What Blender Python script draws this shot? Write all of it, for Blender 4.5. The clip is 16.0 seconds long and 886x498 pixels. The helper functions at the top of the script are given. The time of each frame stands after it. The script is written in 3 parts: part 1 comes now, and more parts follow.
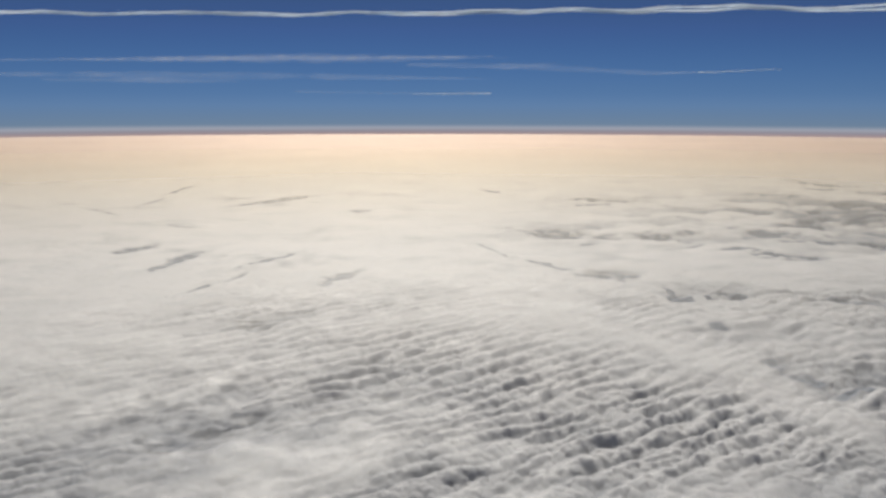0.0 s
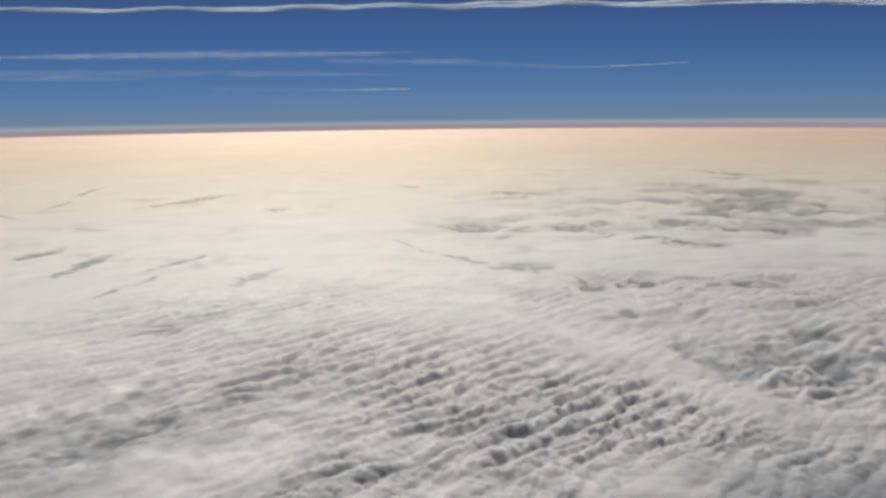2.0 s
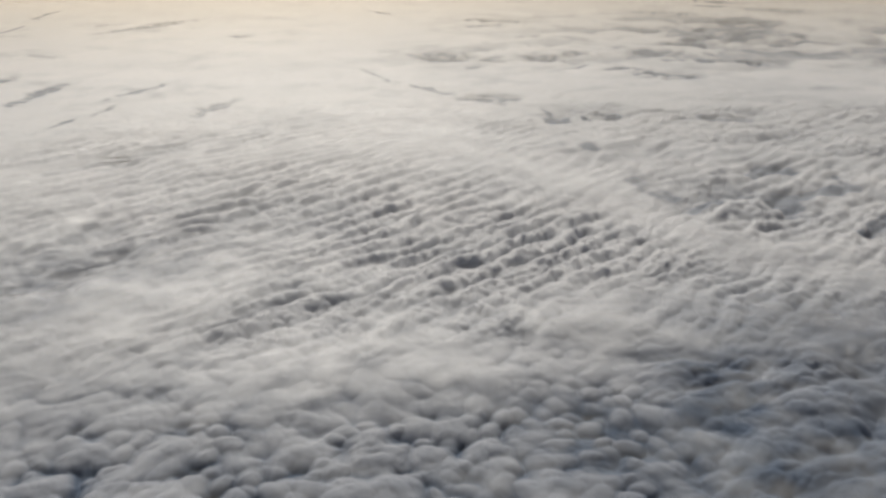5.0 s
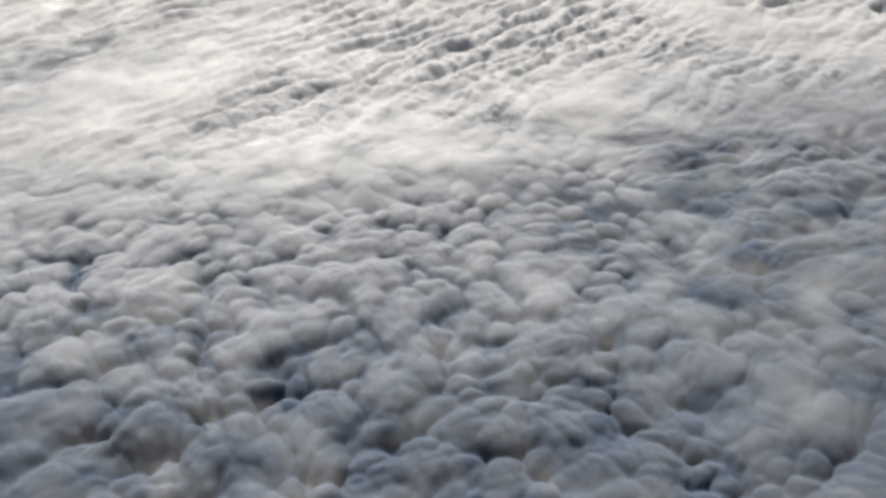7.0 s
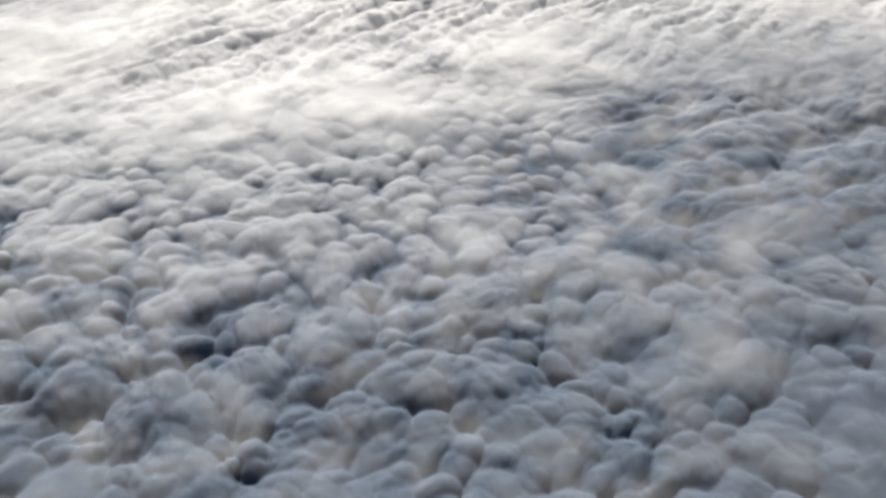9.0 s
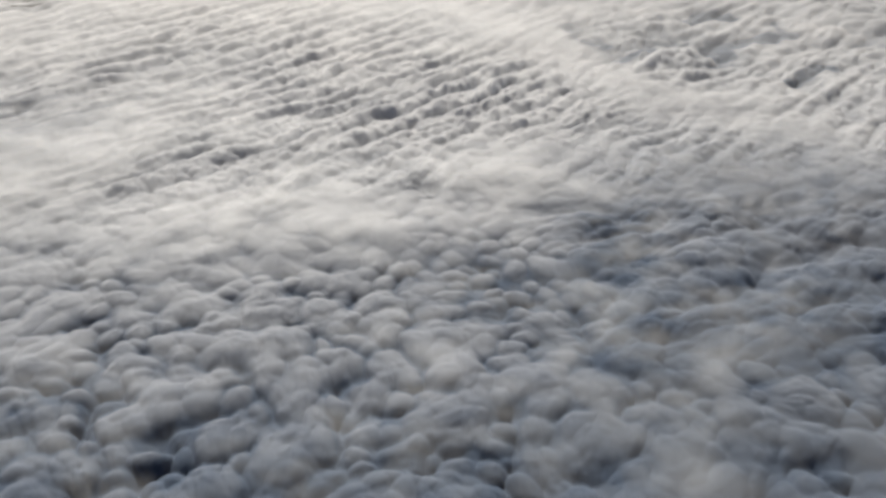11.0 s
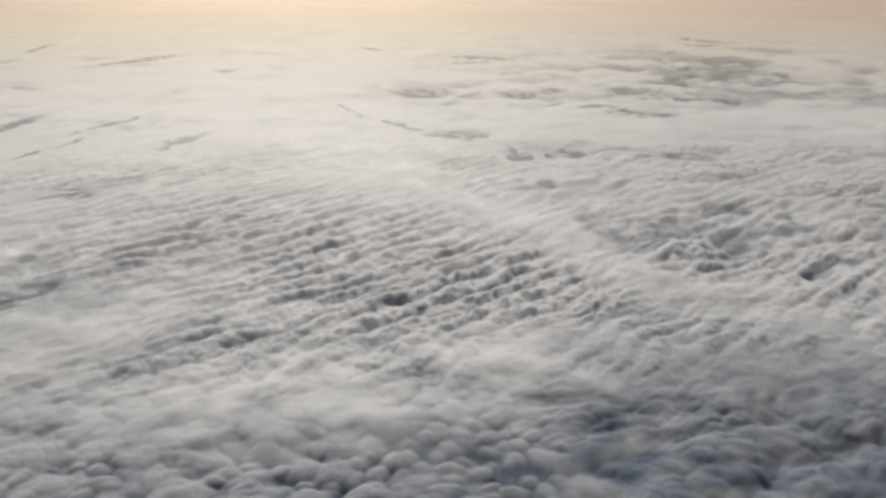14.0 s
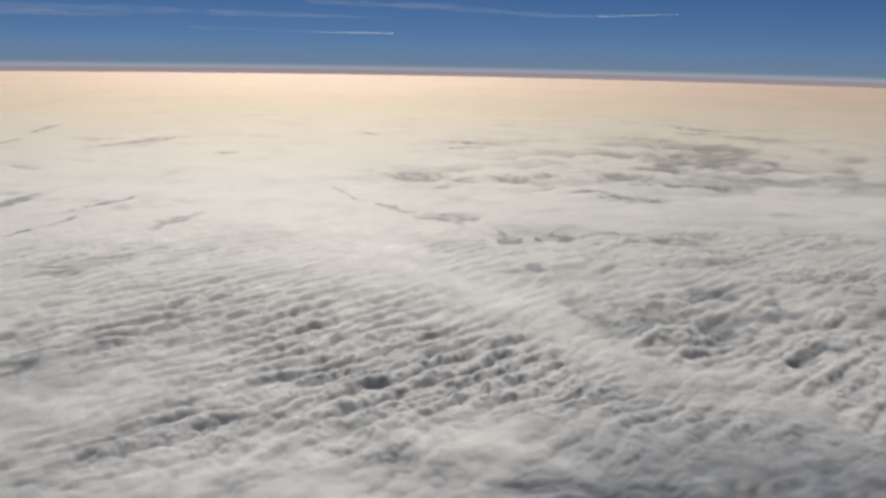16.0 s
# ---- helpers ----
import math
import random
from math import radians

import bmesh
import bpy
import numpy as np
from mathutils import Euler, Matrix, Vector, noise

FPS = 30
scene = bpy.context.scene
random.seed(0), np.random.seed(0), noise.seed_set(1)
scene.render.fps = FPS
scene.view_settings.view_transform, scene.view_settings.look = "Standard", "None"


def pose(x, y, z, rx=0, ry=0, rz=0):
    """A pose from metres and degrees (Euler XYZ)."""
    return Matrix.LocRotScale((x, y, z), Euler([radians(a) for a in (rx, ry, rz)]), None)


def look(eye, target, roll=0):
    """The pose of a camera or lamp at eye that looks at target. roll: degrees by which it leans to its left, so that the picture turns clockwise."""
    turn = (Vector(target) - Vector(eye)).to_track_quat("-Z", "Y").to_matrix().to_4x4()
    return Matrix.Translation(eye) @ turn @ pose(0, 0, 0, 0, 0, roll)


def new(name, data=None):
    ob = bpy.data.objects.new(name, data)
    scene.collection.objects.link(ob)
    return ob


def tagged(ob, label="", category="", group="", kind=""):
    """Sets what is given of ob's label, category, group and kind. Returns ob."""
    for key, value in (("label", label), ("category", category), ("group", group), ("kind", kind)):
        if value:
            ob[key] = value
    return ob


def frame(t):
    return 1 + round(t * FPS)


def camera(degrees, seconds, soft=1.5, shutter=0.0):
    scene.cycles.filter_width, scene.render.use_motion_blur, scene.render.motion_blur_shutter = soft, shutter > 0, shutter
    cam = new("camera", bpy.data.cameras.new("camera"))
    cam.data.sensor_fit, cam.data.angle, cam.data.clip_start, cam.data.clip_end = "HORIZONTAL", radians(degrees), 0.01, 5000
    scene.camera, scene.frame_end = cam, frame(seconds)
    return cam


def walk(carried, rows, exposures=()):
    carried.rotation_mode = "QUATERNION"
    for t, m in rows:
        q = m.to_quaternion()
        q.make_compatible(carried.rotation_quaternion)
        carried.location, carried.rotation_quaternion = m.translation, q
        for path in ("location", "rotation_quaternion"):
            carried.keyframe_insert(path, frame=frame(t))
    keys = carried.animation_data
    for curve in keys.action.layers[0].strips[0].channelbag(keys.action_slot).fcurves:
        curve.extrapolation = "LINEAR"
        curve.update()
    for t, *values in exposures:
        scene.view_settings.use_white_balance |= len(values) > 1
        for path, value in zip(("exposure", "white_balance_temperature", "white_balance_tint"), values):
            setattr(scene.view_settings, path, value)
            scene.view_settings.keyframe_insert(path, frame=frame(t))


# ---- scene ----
cam = camera(56.63, 16.0, soft=2.8)
HEIGHT, SPEED, EDGE = 160.0, 4.53, 4730.0
# seconds, turn to the left, tilt up, lean (degrees); the aircraft flies straight and level
VIEW = [
    (0, 0.00, -9.89, 0.05),
    (0.5, -1.43, -10.41, -0.33),
    (1, -2.19, -10.45, -0.63),
    (1.5, -3.43, -10.18, -0.74),
    (2, -5.40, -10.22, -0.63),
    (2.5, -6.12, -10.43, -0.25),
    (3, -7.61, -10.39, -0.21),
    (3.5, -8.90, -10.47, -0.25),
    (4, -8.33, -12.82, -0.23),
    (4.5, -6.99, -16.48, -0.39),
    (5, -6.70, -21.91, -0.04),
    (5.2, -6.81, -23.96, -0.05),
    (7.3, -6.67, -38.07, -1.15),
    (7.5, -6.84, -38.85, -1.12),
    (8, -7.53, -41.04, -0.95),
    (8.2, -7.78, -41.5, -0.8),
    (10.3, -10.3, -34.9, 1.2),
    (10.5, -9.96, -34.04, 1.16),
    (11, -8.56, -32.37, 0.65),
    (11.5, -7.55, -29.81, 0.43),
    (12, -6.87, -27.09, 0.20),
    (12.5, -6.64, -25.41, 0.21),
    (13, -6.39, -23.40, 0.32),
    (13.5, -6.08, -21.59, 0.43),
    (14, -5.85, -19.53, 0.39),
    (14.5, -5.76, -17.84, 0.37),
    (15, -5.74, -16.67, 0.34),
    (15.5, -5.76, -15.41, 0.53),
    (16, -5.66, -13.81, 1.08),
]
EXPOSURE = [(0, -0.22), (3, -0.22), (4, -0.22), (5.2, -0.3), (7.5, 0.53), (8.2, 0.6), (10.5, 0.48), (11, 0.05), (11.5, -0.08), (12.5, -0.32), (13.5, -0.18), (14.5, -0.36), (15.2, -0.31), (16, -0.28)]
walk(cam, [(t, pose(SPEED * t, 0, HEIGHT, 90, 0, turn) @ pose(0, 0, 0, tilt, 0, lean)) for t, turn, tilt, lean in VIEW], EXPOSURE)

# ---- world and sun ----
SUN_EL, SUN_AZ = 47.0, -4.0          # degrees above the horizon; east of the y axis
world = bpy.data.worlds.new("sky")
scene.world = world
world.use_nodes = True
wn, wl = world.node_tree.nodes, world.node_tree.links
sky = wn.new("ShaderNodeTexSky")
sky.sky_type, sky.sun_disc = "NISHITA", False
sky.sun_elevation, sky.sun_rotation = radians(SUN_EL), radians(SUN_AZ)
sky.altitude, sky.air_density, sky.dust_density, sky.ozone_density = 16500, 1.0, 0.2, 3.0
wl.new(sky.outputs[0], wn["Background"].inputs[0])
wn["Background"].inputs[1].default_value = 0.085
sun = new("sun", bpy.data.lights.new("sun", "SUN"))
sun.data.energy, sun.data.angle, sun.data.color = 4.4, radians(12.0), (1.0, 0.93, 0.82)
se, sa = radians(SUN_EL), radians(SUN_AZ)
SUN_DIR = Vector((math.sin(sa) * math.cos(se), math.cos(sa) * math.cos(se), math.sin(se)))
sun.matrix_world = look(SUN_DIR * 500, (0, 0, 0))


# ---- materials ----
class Nodes:
    """A small builder for node materials."""

    def __init__(self, name):
        self.mat = bpy.data.materials.new(name)
        self.mat.use_nodes = True
        self.tree = self.mat.node_tree
        self.tree.nodes.clear()
        self.out = self.add("ShaderNodeOutputMaterial")

    def add(self, kind, **values):
        node = self.tree.nodes.new(kind)
        for key, value in values.items():
            setattr(node, key, value)
        return node

    def put(self, node, slot, value):
        if isinstance(value, bpy.types.NodeSocket):
            self.tree.links.new(value, node.inputs[slot])
        else:
            node.inputs[slot].default_value = value

    def coords(self, scale=(1, 1, 1), turn=0.0):
        pos = self.add("ShaderNodeNewGeometry").outputs["Position"]
        m = self.add("ShaderNodeMapping")
        self.put(m, "Vector", pos)
        self.put(m, "Rotation", (0, 0, turn))
        self.put(m, "Scale", scale)
        return m.outputs[0]

    def noise(self, vec, scale, detail=4.0, rough=0.55, warp=0.0):
        n = self.add("ShaderNodeTexNoise")
        self.put(n, "Vector", vec)
        self.put(n, "Scale", scale)
        self.put(n, "Detail", detail)
        self.put(n, "Roughness", rough)
        self.put(n, "Distortion", warp)
        return n.outputs[0]

    def ramp(self, fac, *stops):
        r = self.add("ShaderNodeValToRGB")
        while len(r.color_ramp.elements) < len(stops):
            r.color_ramp.elements.new(0.5)
        for e, (p, c) in zip(r.color_ramp.elements, stops):
            e.position, e.color = p, c if len(c) == 4 else (*c, 1)
        self.put(r, 0, fac)
        return r.outputs[0]

    def math(self, op, a, b=0.0):
        n = self.add("ShaderNodeMath", operation=op)
        self.put(n, 0, a)
        self.put(n, 1, b)
        return n.outputs[0]


def vapour(k, bump, strength=0.2):
    """Dense vapour: light wanders inside it, blue the farthest, and some is thrown on forwards. Returns the shader."""
    p = k.add("ShaderNodeBsdfPrincipled")
    wide = k.noise(k.coords(), 0.012, 3.0)
    body = k.ramp(wide, (0.3, (0.575, 0.592, 0.625)), (0.7, (0.648, 0.655, 0.68)))
    # mixes in a dark blue for thin cloud and for painted shade
    dark_mix = k.add("ShaderNodeMix", data_type="RGBA")
    thin_or_shaded = k.add("ShaderNodeAttribute", attribute_name="thin").outputs["Fac"]
    k.put(dark_mix, "Factor", thin_or_shaded)
    k.put(dark_mix, 6, body)
    k.put(dark_mix, 7, (0.076, 0.102, 0.15, 1))
    k.put(p, "Base Color", dark_mix.outputs[2])
    k.put(p, "Roughness", 0.8)
    k.put(p, "Specular IOR Level", 0.0)
    k.put(p, "Subsurface Weight", 0.55)
    k.put(p, "Subsurface Radius", (1.0, 1.0, 1.0))
    k.put(p, "Subsurface Scale", 1.6)
    k.put(p, "Sheen Weight", k.math("MULTIPLY", k.math("SUBTRACT", 1.0, thin_or_shaded), 0.5))
    k.put(p, "Sheen Roughness", 0.35)
    k.put(p, "Sheen Tint", (1.0, 0.94, 0.84, 1))
    b = k.add("ShaderNodeBump")
    k.put(b, "Strength", strength)
    k.put(b, "Distance", 0.8)
    k.put(b, "Height", bump)
    k.put(p, "Normal", b.outputs[0])
    return p.outputs[0]


def cloud_material():
    k = Nodes("cloud_vapour")
    fine = k.noise(k.coords(), 0.35, 6.0, 0.6, 0.4)
    k.tree.links.new(vapour(k, fine), k.out.inputs[0])
    return k.mat


def thin(k, cover, shader):
    """Lets the shader cover only a share of what lies behind it."""
    clear = k.add("ShaderNodeBsdfTransparent")
    mix = k.add("ShaderNodeMixShader")
    k.put(mix, 0, cover)
    k.put(mix, 1, clear.outputs[0])
    k.put(mix, 2, shader)
    k.tree.links.new(mix.outputs[0], k.out.inputs[0])
    return k.mat


def thin_shader(k, colour, gloss=0.14, warm=(1.0, 0.985, 0.95, 1), through_it=0.4):
    d = k.add("ShaderNodeBsdfDiffuse")
    k.put(d, "Color", colour)
    t = k.add("ShaderNodeBsdfTranslucent")
    k.put(t, "Color", colour)
    m = k.add("ShaderNodeMixShader")
    k.put(m, 0, through_it)
    k.put(m, 1, d.outputs[0])
    k.put(m, 2, t.outputs[0])
    g = k.add("ShaderNodeBsdfAnisotropic")
    k.put(g, "Color", warm)
    k.put(g, "Roughness", 0.6)
    n = k.add("ShaderNodeMixShader")
    k.put(n, 0, gloss)
    k.put(n, 1, m.outputs[0])
    k.put(n, 2, g.outputs[0])
    return n.outputs[0]


def veil_material():
    """Thin cloud drifting over the deck; the cover attribute says where."""
    k = Nodes("cloud_veil")
    n = k.noise(k.coords((1, 1.5, 1), 0.55), 0.035, 7.0, 0.58, 0.5)
    a = k.add("ShaderNodeAttribute", attribute_name="cover")
    ragged = k.ramp(n, (0.30, (0, 0, 0)), (0.75, (1, 1, 1)))
    both = k.math("MULTIPLY", a.outputs["Fac"], k.math("ADD", 0.35, ragged))
    return thin(k, k.math("MINIMUM", both, 0.85), thin_shader(k, (0.475, 0.49, 0.51, 1), 0.26, (0.97, 0.98, 1.0, 1)))


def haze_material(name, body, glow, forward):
    """A haze sheet on the deck: airlight put into tint and cover, sun thrown on forwards."""
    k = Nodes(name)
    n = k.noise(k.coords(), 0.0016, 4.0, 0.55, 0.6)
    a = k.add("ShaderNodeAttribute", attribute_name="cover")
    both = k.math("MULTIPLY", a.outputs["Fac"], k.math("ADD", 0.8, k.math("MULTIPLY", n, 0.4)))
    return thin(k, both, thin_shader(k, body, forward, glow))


def contrail_material(name, density, grain, stretch=(1, 1, 1), thinnest=0.35):
    k = Nodes(name)
    n = k.noise(k.coords(stretch), grain, 5.0, 0.6, 0.3)
    cover = k.ramp(n, (0.30, (density * thinnest,) * 3), (0.68, (density,) * 3))
    return thin(k, cover, thin_shader(k, (0.84, 0.92, 1.0, 1), 0.0, through_it=0.65))


def backdrop_material():
    """Far haze and cloud edges along the skyline, their light painted in as emission."""
    k = Nodes("skyline_haze")
    sep = k.add("ShaderNodeSeparateXYZ")
    k.put(sep, 0, k.add("ShaderNodeTexCoord").outputs["Generated"])
    wave = k.noise(k.coords((1, 1, 3)), 0.0012, 3.0)
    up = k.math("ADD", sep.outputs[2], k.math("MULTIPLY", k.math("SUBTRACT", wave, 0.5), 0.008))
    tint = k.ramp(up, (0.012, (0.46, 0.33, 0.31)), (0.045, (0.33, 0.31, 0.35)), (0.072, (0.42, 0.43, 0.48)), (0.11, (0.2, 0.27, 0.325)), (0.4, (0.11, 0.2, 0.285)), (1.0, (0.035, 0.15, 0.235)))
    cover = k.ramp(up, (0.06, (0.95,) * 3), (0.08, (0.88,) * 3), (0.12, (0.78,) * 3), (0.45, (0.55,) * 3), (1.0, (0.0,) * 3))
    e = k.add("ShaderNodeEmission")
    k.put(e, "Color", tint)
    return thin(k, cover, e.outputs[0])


CLOUD, VEIL = cloud_material(), veil_material()
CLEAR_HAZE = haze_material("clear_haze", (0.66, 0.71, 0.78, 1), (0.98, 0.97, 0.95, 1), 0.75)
WARM_HAZE = haze_material("warm_haze", (0.88, 0.80, 0.66, 1), (1.0, 0.87, 0.67, 1), 0.42)
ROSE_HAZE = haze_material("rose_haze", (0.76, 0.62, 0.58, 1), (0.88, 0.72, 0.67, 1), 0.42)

# ---- noise on arrays ----


TABLE = np.random.RandomState(7).permutation(1024).astype(np.int32)
TURN = np.random.RandomState(8).rand(1024).astype(np.float32)
TURN_X, TURN_Y = np.cos(TURN * math.tau), np.sin(TURN * math.tau)


def lattice(ix, iy, seed):
    return TABLE[(TABLE[(ix + seed * 37) & 1023] + iy + seed * 101) & 1023]


def perlin(x, y, seed=0):
    """Gradient noise, about -0.7 to 0.7."""
    fx, fy = np.floor(x), np.floor(y)
    ix, iy = fx.astype(np.int32), fy.astype(np.int32)
    fx, fy = (x - fx).astype(np.float32), (y - fy).astype(np.float32)
    u, v = fx ** 3 * (fx * (fx * 6 - 15) + 10), fy ** 3 * (fy * (fy * 6 - 15) + 10)
    out = 0.0
    for dx in (0, 1):
        for dy in (0, 1):
            k = lattice(ix + dx, iy + dy, seed)
            g = TURN_X[k] * (fx - dx) + TURN_Y[k] * (fy - dy)
            out = out + g * (u if dx else 1 - u) * (v if dy else 1 - v)
    return out


def billow(x, y, seed=0):
    """Round lumps with creases between them, about 0 to 1."""
    p = perlin(x, y, seed)
    return 1.9 * np.sqrt(p * p + 0.002)


def heads(x, y, seed=0, blend=7.0):
    """Crowded round heads of uneven size, melting into one another; about 0.1 in the creases and 1 on the tops."""
    fx, fy = np.floor(x), np.floor(y)
    ix, iy = fx.astype(np.int32), fy.astype(np.int32)
    total = np.zeros(x.shape, np.float32)
    for dx in (-1, 0, 1):
        for dy in (-1, 0, 1):
            k = lattice(ix + dx, iy + dy, seed)
            px, py = fx + dx + 0.05 + 0.9 * TURN[k], fy + dy + 0.05 + 0.9 * TURN[(k * 7 + 13) & 1023]
            tall, wide = 0.45 + 0.55 * TURN[(k * 3 + 71) & 1023], 0.62 + 0.3 * TURN[(k * 5 + 29) & 1023]
            d = ((px - x) ** 2 + (py - y) ** 2) / (wide * wide)
            total += np.exp(blend * (tall - d))
    v = np.clip(np.log(total + 0.9) / blend, 0, 1)
    return 1 - (1 - v) ** 2.2


def domes(x, y, seed=0, blend=24.0):
    """Crowded round heads pressed against one another, with sharp creases: 0 in the deepest gaps, about 1 on the tops."""
    fx, fy = np.floor(x), np.floor(y)
    ix, iy = fx.astype(np.int32), fy.astype(np.int32)
    total = np.ones(x.shape, np.float32)
    for dx in (-1, 0, 1):
        for dy in (-1, 0, 1):
            k = lattice(ix + dx, iy + dy, seed)
            px, py = fx + dx + 0.08 + 0.84 * TURN[k], fy + dy + 0.08 + 0.84 * TURN[(k * 7 + 13) & 1023]
            tall, wide = 0.35 + 0.65 * TURN[(k * 3 + 71) & 1023], 0.68 + 0.25 * TURN[(k * 5 + 29) & 1023]
            total += np.exp(blend * (tall - ((px - x) ** 2 + (py - y) ** 2) / (wide * wide)))
    return np.clip(np.log(total) / blend, 0, 1) ** 0.7


def step(a, b, x):
    t = np.clip((x - a) / (b - a), 0, 1)
    return t * t * (3 - 2 * t)


def blob(x, y, cx, cy, rx, ry, turn=0.0):
    """A soft oval patch: 1 in the middle, 0 outside."""
    c, s = math.cos(radians(turn)), math.sin(radians(turn))
    a, b = (x - cx) * c + (y - cy) * s, (y - cy) * c - (x - cx) * s
    return np.exp(-((a / rx) ** 2 + (b / ry) ** 2))


def groove(x, y, ax, ay, bx, by, width):
    """A soft stroke from a to b: 1 along the line, 0 away from it."""
    vx, vy = bx - ax, by - ay
    t = np.clip(((x - ax) * vx + (y - ay) * vy) / (vx * vx + vy * vy), 0, 1)
    d = np.hypot(x - ax - t * vx, y - ay - t * vy)
    return np.exp(-(d / width) ** 2)


def array_mesh(name, co, faces, material):
    """A smooth mesh from arrays of places and of faces with equally many corners."""
    me = bpy.data.meshes.new(name)
    k = faces.shape[1]
    me.vertices.add(len(co))
    me.vertices.foreach_set("co", np.ascontiguousarray(co, np.float32).ravel())
    me.loops.add(faces.size)
    me.loops.foreach_set("vertex_index", np.ascontiguousarray(faces, np.int32).ravel())
    me.polygons.add(len(faces))
    me.polygons.foreach_set("loop_start", (np.arange(len(faces)) * k).astype(np.int32))
    me.update(calc_edges=True)
    me.validate()
    me.polygons.foreach_set("use_smooth", np.ones(len(me.polygons), dtype=bool))
    me.materials.append(material)
    return me


# ---- the cloud deck ----


def kinds(x, y):
    """How much of each kind of cloud lies at a place: puffs, rows, broken far cloud, lumpy cloud on the right, sunk cloud."""
    puffs = step(325, 215, y + 18 * perlin(x / 45, y / 45, 8)) * step(165, 105, x + 16 * perlin(x / 50, y / 50, 9))
    puffs = np.maximum(puffs, 0.75 * step(195, 165, y + 10 * perlin(x / 40, y / 40, 7)))
    bx, by = x + 16 * perlin(x / 60, y / 60, 36), y + 16 * perlin(x / 60, y / 60, 37)
    band = 0.8 * np.maximum.reduce([groove(bx, by, 40, 760, 100, 580, 42), groove(bx, by, 100, 580, 172, 480, 34),
                                    groove(bx, by, 172, 480, 215, 395, 28), groove(bx, by, 215, 395, 275, 315, 24)])
    rows = step(275, 320, y + 14 * perlin(x / 50, y / 50, 10)) * step(820, 470, y) * step(-330, -220, x + 0.25 * (450 - y)) * (1 - band)
    rows = rows * (1 - 0.9 * blob(x, y, -85, 355, 85, 60, 30)) * (1 - 0.7 * blob(x, y, -190, 430, 100, 90)) * (1 - 0.7 * blob(x, y, 150, 320, 60, 26))
    far = np.maximum.reduce([blob(x, y, 620, 1200, 330, 330, 0), blob(x, y, 260, 1040, 170, 110, 0), 0.6 * blob(x, y, 300, 1440, 130, 70)])
    right = step(150, 215, x) * step(320, 380, y) * step(800, 690, y + 30 * perlin(x / 80, y / 80, 38)) * (1 - band)
    rows = rows * (1 - 0.6 * right)
    sunk = step(110, 150, x) * step(290, 262, y) * step(160, 195, y)
    return puffs, rows, far, right, sunk


